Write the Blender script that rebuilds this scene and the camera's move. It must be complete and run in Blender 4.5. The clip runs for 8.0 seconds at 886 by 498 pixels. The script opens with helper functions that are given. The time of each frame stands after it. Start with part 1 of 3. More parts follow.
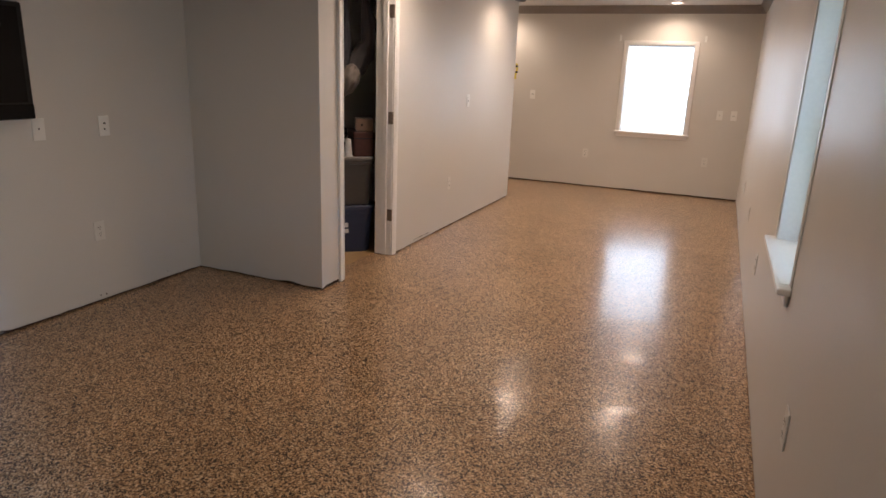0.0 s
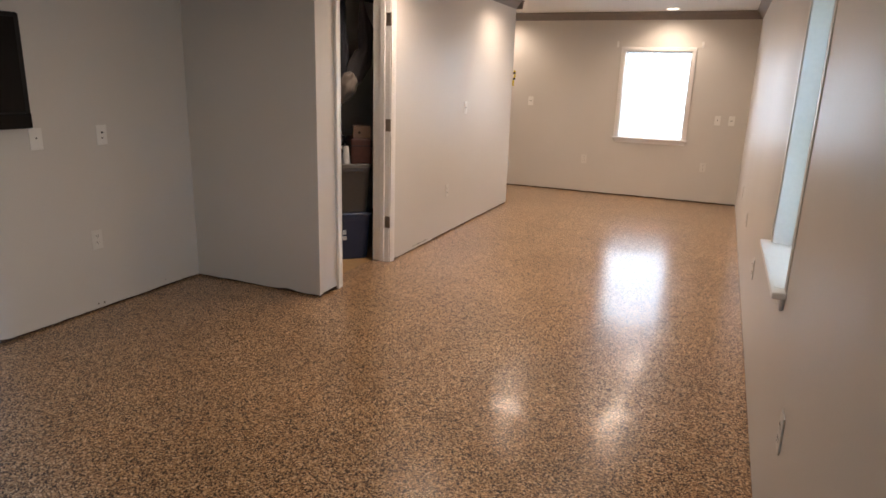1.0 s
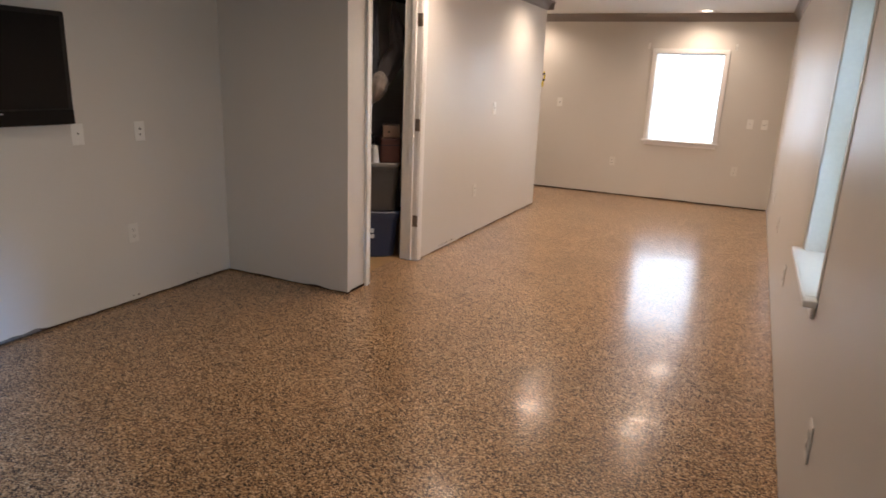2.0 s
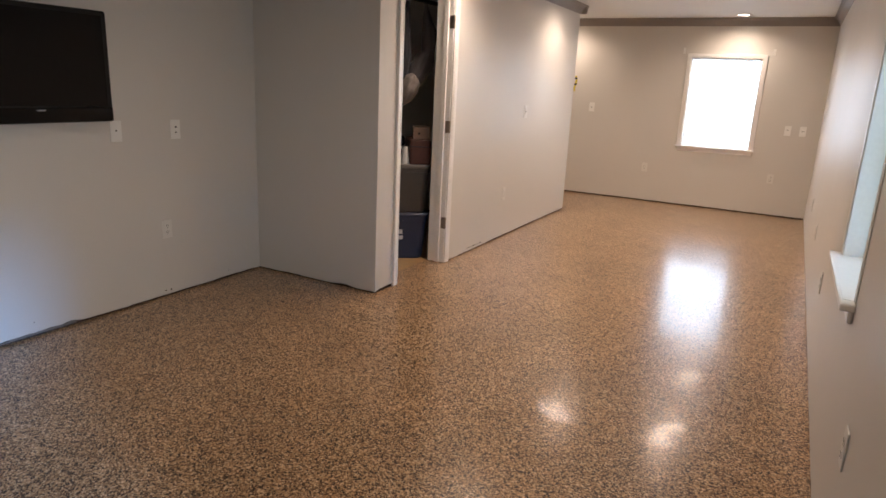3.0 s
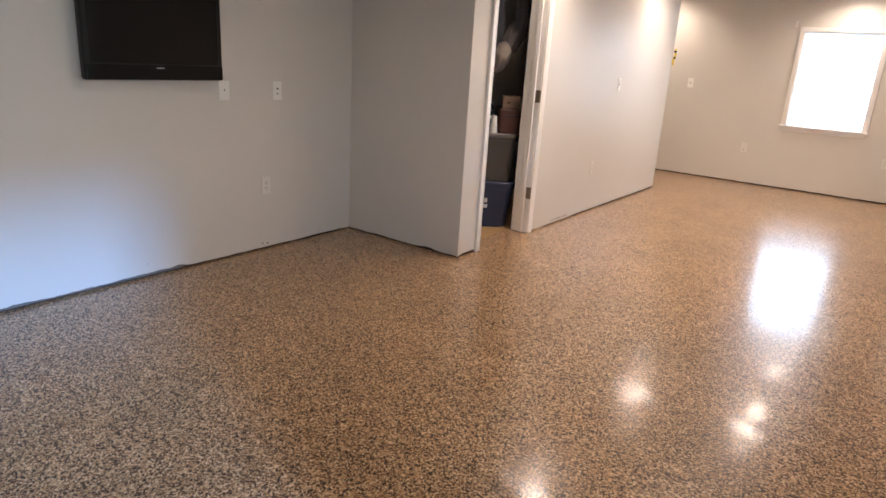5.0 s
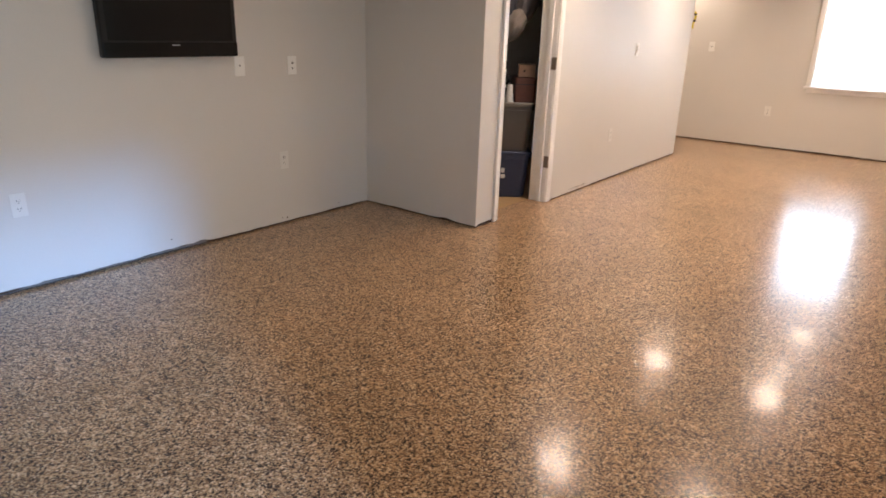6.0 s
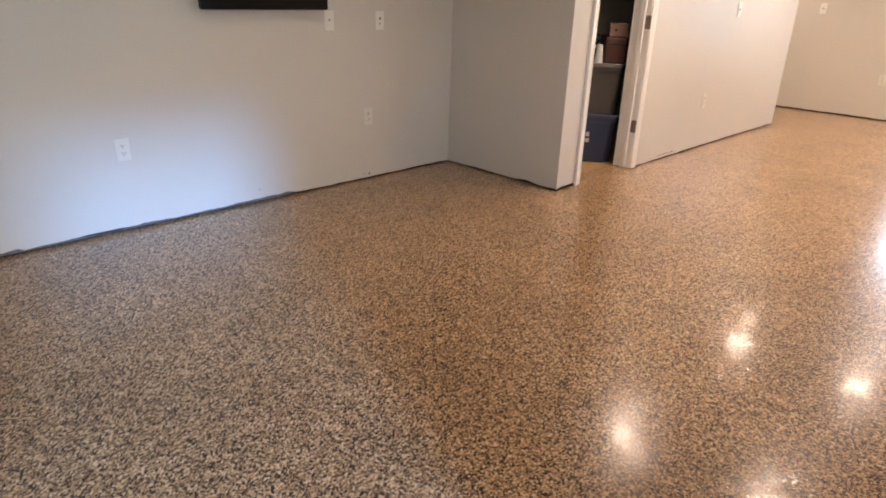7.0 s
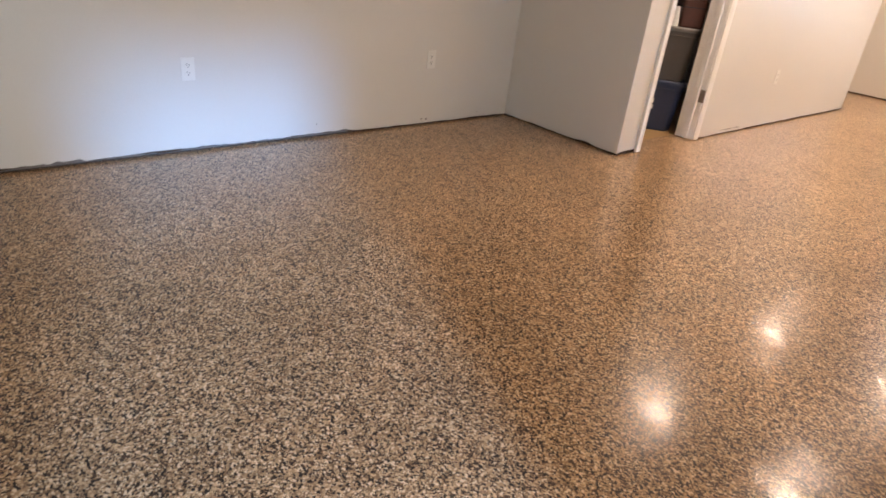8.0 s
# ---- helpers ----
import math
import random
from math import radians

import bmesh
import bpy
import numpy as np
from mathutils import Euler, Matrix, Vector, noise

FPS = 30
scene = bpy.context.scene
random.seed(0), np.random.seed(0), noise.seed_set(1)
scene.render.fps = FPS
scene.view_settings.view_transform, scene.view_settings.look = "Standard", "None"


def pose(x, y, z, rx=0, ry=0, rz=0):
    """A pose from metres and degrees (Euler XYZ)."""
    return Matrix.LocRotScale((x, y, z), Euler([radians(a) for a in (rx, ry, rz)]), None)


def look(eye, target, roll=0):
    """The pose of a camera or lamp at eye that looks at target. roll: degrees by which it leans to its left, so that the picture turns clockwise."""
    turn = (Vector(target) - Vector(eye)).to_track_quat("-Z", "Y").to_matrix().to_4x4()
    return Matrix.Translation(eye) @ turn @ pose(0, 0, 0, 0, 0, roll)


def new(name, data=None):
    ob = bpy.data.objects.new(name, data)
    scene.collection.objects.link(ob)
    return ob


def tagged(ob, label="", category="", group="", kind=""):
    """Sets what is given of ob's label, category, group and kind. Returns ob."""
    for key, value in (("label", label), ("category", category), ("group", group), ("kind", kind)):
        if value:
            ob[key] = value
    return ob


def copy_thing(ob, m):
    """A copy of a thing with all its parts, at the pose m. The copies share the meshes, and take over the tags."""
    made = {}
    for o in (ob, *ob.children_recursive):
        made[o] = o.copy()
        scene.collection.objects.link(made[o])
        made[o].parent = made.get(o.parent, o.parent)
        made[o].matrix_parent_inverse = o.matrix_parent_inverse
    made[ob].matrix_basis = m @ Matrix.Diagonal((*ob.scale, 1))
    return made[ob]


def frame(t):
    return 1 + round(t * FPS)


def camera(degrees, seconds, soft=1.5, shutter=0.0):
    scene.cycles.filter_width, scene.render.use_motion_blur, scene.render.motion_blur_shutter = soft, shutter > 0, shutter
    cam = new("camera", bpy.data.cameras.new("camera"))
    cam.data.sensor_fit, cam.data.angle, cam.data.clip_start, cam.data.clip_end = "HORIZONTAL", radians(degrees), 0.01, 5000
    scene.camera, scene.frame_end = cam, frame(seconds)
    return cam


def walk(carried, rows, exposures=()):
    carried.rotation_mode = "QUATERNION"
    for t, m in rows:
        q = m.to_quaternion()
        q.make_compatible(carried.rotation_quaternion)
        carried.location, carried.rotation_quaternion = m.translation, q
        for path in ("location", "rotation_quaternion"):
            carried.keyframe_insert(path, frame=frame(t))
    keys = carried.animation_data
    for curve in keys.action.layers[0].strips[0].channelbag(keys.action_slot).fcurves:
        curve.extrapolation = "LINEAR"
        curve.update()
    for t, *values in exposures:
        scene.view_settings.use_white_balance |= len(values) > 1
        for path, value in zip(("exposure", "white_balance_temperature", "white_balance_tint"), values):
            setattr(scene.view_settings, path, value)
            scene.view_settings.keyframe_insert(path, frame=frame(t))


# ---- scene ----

cam = camera(69.6, 8.0, soft=1.6, shutter=0.4)
PATH = [
    (0, (2.257, -3.34, 1.408), (1.508, -1.564, 0.874), 2.2),
    (0.5, (2.281, -3.326, 1.397), (1.513, -1.554, 0.876), 2.1),
    (1, (2.279, -3.334, 1.406), (1.524, -1.554, 0.893), 1.8),
    (1.5, (2.275, -3.339, 1.403), (1.53, -1.56, 0.873), 2.8),
    (2, (2.274, -3.363, 1.416), (1.45, -1.616, 0.898), 2.4),
    (2.2, (2.288, -3.362, 1.408), (1.423, -1.63, 0.907), 2.0),
    (3.3, (2.285, -3.363, 1.372), (1.36, -1.666, 0.859), 3.2),
    (3.5, (2.289, -3.37, 1.365), (1.351, -1.685, 0.838), 3.6),
    (4, (2.296, -3.372, 1.343), (1.312, -1.724, 0.781), 3.3),
    (4.5, (2.359, -3.422, 1.326), (1.272, -1.843, 0.754), 3.5),
    (4.7, (2.329, -3.432, 1.329), (1.227, -1.866, 0.753), 3.5),
    (5.8, (2.33, -3.436, 1.287), (1.205, -1.907, 0.657), 3.2),
    (6, (2.374, -3.447, 1.289), (1.223, -1.948, 0.635), 1.7),
    (6.5, (2.353, -3.449, 1.268), (1.118, -2.037, 0.577), 1.9),
    (7, (2.364, -3.468, 1.233), (1.064, -2.147, 0.48), 1.9),
    (7.5, (2.308, -3.522, 1.203), (0.989, -2.266, 0.377), 2.7),
    (7.8, (2.264, -3.545, 1.169), (0.956, -2.296, 0.314), 5.5),
    (8, (2.242, -3.548, 1.165), (0.933, -2.317, 0.287), 6.8),
]
walk(cam, [(t, look(eye, target, roll)) for t, eye, target, roll in PATH],
     exposures=[(0.0, -0.05, 6400, 19), (0.5, 0.12, 6400, 18), (2.0, 0.16, 6400, 18), (3.5, 0.24, 6250, 18), (4.5, 0.54, 6050, 17), (6.5, 0.74, 6500, 18), (8.0, 0.93, 6700, 19)])

# ---- plan, in metres: x across, y along the room, z up ----
X_WEST, X_EAST = -1.03, 2.545        # faces of the long outer walls
Y_SOUTH, Y_NORTH = -5.6, 5.27      # faces of the end walls
X_PART, T_PART = 0.0, 0.12          # closet partition: face and thickness
Y_END = 3.92                       # far corner of the closet
H_CEIL = 2.285
DOOR_Y0, DOOR_Y1, DOOR_H = 0.262, 0.947, 2.04
OUT_Y0, OUT_Y1, OUT_H = -4.12, -2.83, 2.17  # outer doorway in the east wall
WIN_N = (1.035, 1.833, 0.765, 1.83)     # north window: x0, x1, z0, z1
WIN_E = (-0.99, -0.255, 0.758, 1.805)  # east window: y0, y1, z0, z1

# ---- world and light ----
world = bpy.data.worlds.new("sky")
scene.world = world
world.use_nodes = True
wn = world.node_tree.nodes
sky = wn.new("ShaderNodeTexSky")
sky.sky_type, sky.sun_disc = "NISHITA", False
sun_way = Vector((-3.6, 1.26, -1.65)).normalized()
sky.sun_elevation = math.asin(-sun_way.z)
sky.sun_rotation = math.atan2(-sun_way.x, -sun_way.y)
world.node_tree.links.new(sky.outputs[0], wn["Background"].inputs[0])
wn["Background"].inputs[1].default_value = 0.09

sun_data = bpy.data.lights.new("sun", "SUN")
sun_data.energy, sun_data.angle, sun_data.color = 2.1, radians(8), (0.17, 0.48, 1.0)
sun = new("sun", sun_data)
sun.matrix_world = look((8, -8, 4), Vector((8, -8, 4)) + sun_way)


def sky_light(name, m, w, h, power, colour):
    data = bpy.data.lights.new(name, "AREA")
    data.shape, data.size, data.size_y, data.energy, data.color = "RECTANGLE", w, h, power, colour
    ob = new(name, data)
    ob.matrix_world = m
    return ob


sky_light("skylight_east", look((X_EAST + 0.096, -0.6225, 1.28), (0, -0.6225, 1.28)), 0.64, 0.98, 1.8, (0.62, 0.92, 0.9))
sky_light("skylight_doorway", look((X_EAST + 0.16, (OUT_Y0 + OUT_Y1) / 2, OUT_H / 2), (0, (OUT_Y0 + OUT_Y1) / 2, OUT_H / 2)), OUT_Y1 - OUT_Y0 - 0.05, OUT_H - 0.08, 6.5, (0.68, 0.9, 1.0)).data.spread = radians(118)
sky_light("skylight_north", look(((WIN_N[0] + WIN_N[1]) / 2, Y_NORTH + 0.165, (WIN_N[2] + WIN_N[3]) / 2), ((WIN_N[0] + WIN_N[1]) / 2, 0, (WIN_N[2] + WIN_N[3]) / 2)), WIN_N[1] - WIN_N[0] - 0.03, WIN_N[3] - WIN_N[2] - 0.03, 6.4, (0.66, 0.88, 1.0))

# recessed lamps: x, y, power level; last two unseen, added to brighten the south
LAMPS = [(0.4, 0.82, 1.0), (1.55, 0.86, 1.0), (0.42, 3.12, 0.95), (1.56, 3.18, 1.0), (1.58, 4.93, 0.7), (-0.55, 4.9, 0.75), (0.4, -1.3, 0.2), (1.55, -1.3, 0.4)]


# ---- materials ----
def material(name, colour, rough=0.5, metal=0.0, coat=0.0):
    m = bpy.data.materials.new(name)
    m.use_nodes = True
    b = m.node_tree.nodes["Principled BSDF"]
    b.inputs["Base Color"].default_value = (*colour, 1)
    b.inputs["Roughness"].default_value = rough
    b.inputs["Metallic"].default_value = metal
    b.inputs["Coat Weight"].default_value = coat
    return m, m.node_tree.nodes, m.node_tree.links, b


def node(nodes, kind, **values):
    n = nodes.new(kind)
    for k, v in values.items():
        n.inputs[k.replace("_", " ")].default_value = v
    return n


def grained(name, colour, rough=0.5, metal=0.0, vary=0.12, fine=90.0, broad=1.3, bump=0.1, depth=0.001, coat=0.0):
    """Paint, plastic or wood: a broad and a fine variation of colour and gloss, and a fine relief."""
    m, nodes, links, b = material(name, colour, rough, metal, coat)
    tc = nodes.new("ShaderNodeTexCoord")
    big = node(nodes, "ShaderNodeTexNoise", Scale=broad, Detail=3.0)
    small = node(nodes, "ShaderNodeTexNoise", Scale=fine, Detail=2.0)
    links.new(tc.outputs["Object"], big.inputs["Vector"])
    links.new(tc.outputs["Object"], small.inputs["Vector"])
    both = nodes.new("ShaderNodeMath")
    both.operation = "ADD"
    links.new(big.outputs["Fac"], both.inputs[0])
    links.new(small.outputs["Fac"], both.inputs[1])
    ramp = nodes.new("ShaderNodeMapRange")
    ramp.inputs[1].default_value, ramp.inputs[2].default_value = 0.6, 1.4
    ramp.inputs[3].default_value, ramp.inputs[4].default_value = 1 - vary, 1 + vary
    links.new(both.outputs[0], ramp.inputs[0])
    mul = nodes.new("ShaderNodeVectorMath")
    mul.operation = "SCALE"
    mul.inputs[0].default_value = colour
    links.new(ramp.outputs[0], mul.inputs["Scale"])
    links.new(mul.outputs[0], b.inputs["Base Color"])
    gloss = nodes.new("ShaderNodeMapRange")
    gloss.inputs[1].default_value, gloss.inputs[2].default_value = 0.35, 0.65
    gloss.inputs[3].default_value, gloss.inputs[4].default_value = rough * 0.88, min(1, rough * 1.12)
    links.new(big.outputs["Fac"], gloss.inputs[0])
    links.new(gloss.outputs[0], b.inputs["Roughness"])
    bm_ = nodes.new("ShaderNodeBump")
    bm_.inputs["Strength"].default_value, bm_.inputs["Distance"].default_value = bump, depth
    links.new(small.outputs["Fac"], bm_.inputs["Height"])
    links.new(bm_.outputs[0], b.inputs["Normal"])
    return m


def flake_floor():
    """Epoxy floor strewn with quarter-inch vinyl chips under a clear coat."""
    m, nodes, links, b = material("flake_epoxy", (0.3, 0.24, 0.19), 0.28)
    tc = nodes.new("ShaderNodeTexCoord")
    warp = node(nodes, "ShaderNodeTexNoise", Scale=200.0, Detail=2.0)
    links.new(tc.outputs["Object"], warp.inputs["Vector"])
    mixv = nodes.new("ShaderNodeMix")
    mixv.data_type = "VECTOR"
    mixv.inputs["Factor"].default_value = 0.006
    links.new(tc.outputs["Object"], mixv.inputs[4])
    links.new(warp.outputs["Color"], mixv.inputs[5])
    cells = node(nodes, "ShaderNodeTexVoronoi", Scale=174.0, Randomness=1.0)
    links.new(mixv.outputs[1], cells.inputs["Vector"])
    sep = nodes.new("ShaderNodeSeparateColor")
    links.new(cells.outputs["Color"], sep.inputs[0])
    # a third of the coarse chips are broken into smaller ones
    crumbs = node(nodes, "ShaderNodeTexVoronoi", Scale=340.0, Randomness=1.0)
    links.new(mixv.outputs[1], crumbs.inputs["Vector"])
    sep_small = nodes.new("ShaderNodeSeparateColor")
    links.new(crumbs.outputs["Color"], sep_small.inputs[0])
    broken = nodes.new("ShaderNodeMath")
    broken.operation = "GREATER_THAN"
    broken.inputs[1].default_value = 0.7
    links.new(sep.outputs[2], broken.inputs[0])
    pick = nodes.new("ShaderNodeMix")
    links.new(broken.outputs[0], pick.inputs[0])
    links.new(sep.outputs[0], pick.inputs[2])
    links.new(sep_small.outputs[0], pick.inputs[3])
    ramp = nodes.new("ShaderNodeValToRGB")
    ramp.color_ramp.interpolation = "CONSTANT"
    steps = [(0.0, (0.03, 0.015, 0.008)), (0.19, (0.085, 0.041, 0.02)), (0.34, (0.25, 0.135, 0.064)), (0.49, (0.43, 0.245, 0.12)),
             (0.70, (0.61, 0.378, 0.197)), (0.87, (0.76, 0.535, 0.325))]
    els = ramp.color_ramp.elements
    els[0].position, els[0].color = steps[0][0], (*steps[0][1], 1)
    els[1].position, els[1].color = steps[1][0], (*steps[1][1], 1)
    for p, c in steps[2:]:
        els.new(p).color = (*c, 1)
    links.new(pick.outputs[0], ramp.inputs[0])
    broad = node(nodes, "ShaderNodeTexNoise", Scale=2.2, Detail=4.0)
    links.new(tc.outputs["Object"], broad.inputs["Vector"])
    rng = nodes.new("ShaderNodeMapRange")
    rng.inputs[1].default_value, rng.inputs[2].default_value = 0.3, 0.7
    rng.inputs[3].default_value, rng.inputs[4].default_value = 0.88, 1.12
    links.new(broad.outputs["Fac"], rng.inputs[0])
    mul = nodes.new("ShaderNodeVectorMath")
    mul.operation = "SCALE"
    links.new(ramp.outputs[0], mul.inputs[0])
    links.new(rng.outputs[0], mul.inputs["Scale"])
    links.new(mul.outputs[0], b.inputs["Base Color"])
    b.inputs["Coat Weight"].default_value = 0.58
    b.inputs["Coat Roughness"].default_value = 0.036
    b.inputs["Coat IOR"].default_value = 1.25
    b.inputs["Specular IOR Level"].default_value = 0.26
    relief = nodes.new("ShaderNodeBump")
    relief.inputs["Strength"].default_value, relief.inputs["Distance"].default_value = 0.1, 0.0005
    links.new(sep.outputs[1], relief.inputs["Height"])
    links.new(relief.outputs[0], b.inputs["Normal"])
    # the clear coat follows the chips: each tilts it a little
    chips = node(nodes, "ShaderNodeTexVoronoi", Scale=240.0, Randomness=1.0)
    links.new(tc.outputs["Object"], chips.inputs["Vector"])
    # most chips lie nearly flat, a few stand well askew
    spread = nodes.new("ShaderNodeVectorMath")
    spread.operation = "MULTIPLY_ADD"
    spread.inputs[1].default_value, spread.inputs[2].default_value = (2, 2, 0), (-1, -1, 0)
    links.new(chips.outputs["Color"], spread.inputs[0])
    square = nodes.new("ShaderNodeVectorMath")
    square.operation = "MULTIPLY"
    links.new(spread.outputs[0], square.inputs[0])
    links.new(spread.outputs[0], square.inputs[1])
    cube = nodes.new("ShaderNodeVectorMath")
    cube.operation = "MULTIPLY"
    links.new(square.outputs[0], cube.inputs[0])
    links.new(spread.outputs[0], cube.inputs[1])
    # the poured coat also lies in long, shallow waves
    waves = node(nodes, "ShaderNodeTexNoise", Scale=3.2, Detail=2.0)
    links.new(tc.outputs["Object"], waves.inputs["Vector"])
    swell = nodes.new("ShaderNodeVectorMath")
    swell.operation = "MULTIPLY_ADD"
    swell.inputs[1].default_value, swell.inputs[2].default_value = (0.02, 0.03, 0.0), (-0.01, -0.015, 0.0)
    links.new(waves.outputs["Color"], swell.inputs[0])
    # one trowel ridge near the east window leans towards the south
    near = nodes.new("ShaderNodeVectorMath")
    near.operation = "MULTIPLY_ADD"
    near.inputs[1].default_value, near.inputs[2].default_value = (7.0, 6.0, 0.0), (-2.06 * 7.0, 0.72 * 6.0, 0.0)
    links.new(tc.outputs["Object"], near.inputs[0])
    reach = nodes.new("ShaderNodeVectorMath")
    reach.operation = "LENGTH"
    links.new(near.outputs[0], reach.inputs[0])
    ridge = nodes.new("ShaderNodeMapRange")
    ridge.interpolation_type = "SMOOTHSTEP"
    ridge.inputs[1].default_value, ridge.inputs[2].default_value = 0.0, 1.0
    ridge.inputs[3].default_value, ridge.inputs[4].default_value = 1.0, 0.0
    links.new(reach.outputs["Value"], ridge.inputs[0])
    slope = nodes.new("ShaderNodeVectorMath")
    slope.operation = "SCALE"
    slope.inputs[0].default_value = (-0.025, -0.033, 0.0)
    links.new(ridge.outputs[0], slope.inputs["Scale"])
    rolling = nodes.new("ShaderNodeVectorMath")
    rolling.operation = "ADD"
    links.new(swell.outputs[0], rolling.inputs[0])
    links.new(slope.outputs[0], rolling.inputs[1])
    tilt = nodes.new("ShaderNodeVectorMath")
    tilt.operation = "MULTIPLY_ADD"
    tilt.inputs[1].default_value = (0.05, 0.05, 0.0)
    links.new(cube.outputs[0], tilt.inputs[0])
    links.new(rolling.outputs[0], tilt.inputs[2])
    geo = nodes.new("ShaderNodeNewGeometry")
    lean = nodes.new("ShaderNodeVectorMath")
    lean.operation = "ADD"
    links.new(geo.outputs["Normal"], lean.inputs[0])
    links.new(tilt.outputs[0], lean.inputs[1])
    unit = nodes.new("ShaderNodeVectorMath")
    unit.operation = "NORMALIZE"
    links.new(lean.outputs[0], unit.inputs[0])
    links.new(unit.outputs[0], b.inputs["Coat Normal"])
    return m


def glowing(name, colour, strength):
    m = bpy.data.materials.new(name)
    m.use_nodes = True
    b = m.node_tree.nodes["Principled BSDF"]
    b.inputs["Base Color"].default_value = (0, 0, 0, 1)
    b.inputs["Emission Color"].default_value = (*colour, 1)
    b.inputs["Emission Strength"].default_value = strength
    return m


def clear_glass():
    m, nodes, links, b = material("window_glass", (1, 1, 1), 0.0)
    b.inputs["Transmission Weight"].default_value = 1.0
    b.inputs["IOR"].default_value = 1.45
    return m


M_WALL = grained("satin_wall_paint", (0.68, 0.652, 0.612), 0.4, vary=0.03, fine=160, bump=0.12, depth=0.0006)
M_CEIL = grained("ceiling_paint", (0.78, 0.78, 0.76), 0.8, vary=0.03, fine=120, bump=0.2)
M_TRIM = grained("white_trim_paint", (0.87, 0.85, 0.83), 0.32, vary=0.04, fine=60, bump=0.06)
M_CROWN = grained("grey_crown_paint", (0.27, 0.24, 0.225), 0.45, vary=0.05, fine=60)
M_GAP = grained("raw_wall_gap", (0.075, 0.045, 0.03), 0.9, vary=0.4, fine=60)
M_SMEAR = grained("grey_coving_glue", (0.17, 0.155, 0.145), 0.85, vary=0.35, fine=70)
M_FLOOR = flake_floor()
M_PLY = grained("tan_subfloor", (0.42, 0.27, 0.13), 0.55, vary=0.2, fine=25, broad=4)
M_PLATE = grained("white_plate_plastic", (0.88, 0.87, 0.84), 0.3, vary=0.02, fine=40, bump=0.02)
M_IVORY = grained("ivory_plate_plastic", (0.77, 0.75, 0.71), 0.32, vary=0.02, fine=40, bump=0.02)
M_DARK = grained("black_plastic", (0.012, 0.011, 0.011), 0.35, vary=0.2, bump=0.03)
M_DARK.node_tree.nodes["Principled BSDF"].inputs["Specular IOR Level"].default_value = 0.2
M_SCREEN = material("glossy_screen", (0.006, 0.005, 0.005), 0.15)[0]
M_SCREEN.node_tree.nodes["Principled BSDF"].inputs["Specular IOR Level"].default_value = 0.15
M_GREY = grained("silver_print", (0.35, 0.35, 0.36), 0.4)
M_STEEL = grained("satin_nickel", (0.3, 0.25, 0.21), 0.42, metal=1.0, vary=0.15)
M_BLUE = grained("blue_tote_plastic", (0.022, 0.033, 0.075), 0.42, vary=0.1, fine=50)
# the closet's shade is put into the tote, lid and case colours
M_TOTE = grained("shaded_grey_tote_plastic", (0.062, 0.054, 0.05), 0.45, vary=0.1, fine=50)
M_LID = grained("shaded_pale_lid_plastic", (0.13, 0.115, 0.1), 0.42, vary=0.1, fine=50)
M_RUST = grained("rust_brown_leather", (0.055, 0.014, 0.008), 0.6, vary=0.25, fine=40)
M_CARD = grained("cardboard", (0.19, 0.12, 0.085), 0.75, vary=0.12, fine=50)
# white cloth in dark grey: its colour includes the closet's shade
M_CLOTH = grained("shaded_white_cloth", (0.15, 0.125, 0.11), 0.85, vary=0.08, fine=120, bump=0.3)
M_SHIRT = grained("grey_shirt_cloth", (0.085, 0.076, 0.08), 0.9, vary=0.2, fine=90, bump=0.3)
M_NAVY = grained("dark_cloth", (0.02, 0.02, 0.026), 0.9, vary=0.3, fine=90)
M_LABEL = grained("paper_label", (0.6, 0.6, 0.6), 0.6)
M_YELLOW = grained("yellow_tape", (0.62, 0.5, 0.03), 0.4)
M_BULB = glowing("warm_lamp_lens", (1.0, 0.82, 0.6), 10.0)
M_GLASS = clear_glass()
M_EARTH = grained("outdoor_ground", (0.16, 0.17, 0.11), 0.9, vary=0.3, fine=6, broad=0.2)
M_HAZE = glowing("bright_overcast", (0.72, 0.87, 1.0), 3.5)


# ---- mesh helpers ----
def box(bm, x0, x1, y0, y1, z0, z1, bevel=0.0, segments=2):
    made = bmesh.ops.create_cube(bm, size=1.0)["verts"]
    for v in made:
        v.co = ((x0 + x1) / 2 + v.co.x * (x1 - x0), (y0 + y1) / 2 + v.co.y * (y1 - y0), (z0 + z1) / 2 + v.co.z * (z1 - z0))
    if bevel:
        edges = {e for v in made for e in v.link_edges}
        bmesh.ops.bevel(bm, geom=list(edges), offset=bevel, segments=segments, affect="EDGES", profile=0.5)
    return bm


def disc(bm, m, r0, r1, depth, segments=24):
    return bmesh.ops.create_cone(bm, cap_ends=True, segments=segments, radius1=r0, radius2=r1, depth=depth, matrix=m)


def extrude(bm, profile, a, b):
    """A prism: profile gives (point at a) tuples; b - a is the way it is drawn."""
    way = Vector(b) - Vector(a)
    lo = [bm.verts.new(Vector(p)) for p in profile]
    hi = [bm.verts.new(Vector(p) + way) for p in profile]
    n = len(lo)
    for i in range(n):
        bm.faces.new((lo[i], lo[(i + 1) % n], hi[(i + 1) % n], hi[i]))
    bm.faces.new(lo[::-1])
    bm.faces.new(hi)
    bmesh.ops.recalc_face_normals(bm, faces=bm.faces)
    return bm


def mesh_ob(name, bm, mat, smooth=False):
    data = bpy.data.meshes.new(name)
    bm.to_mesh(data)
    bm.free()
    data.materials.append(mat)
    if smooth:
        for p in data.polygons:
            p.use_smooth = True
    return new(name, data)


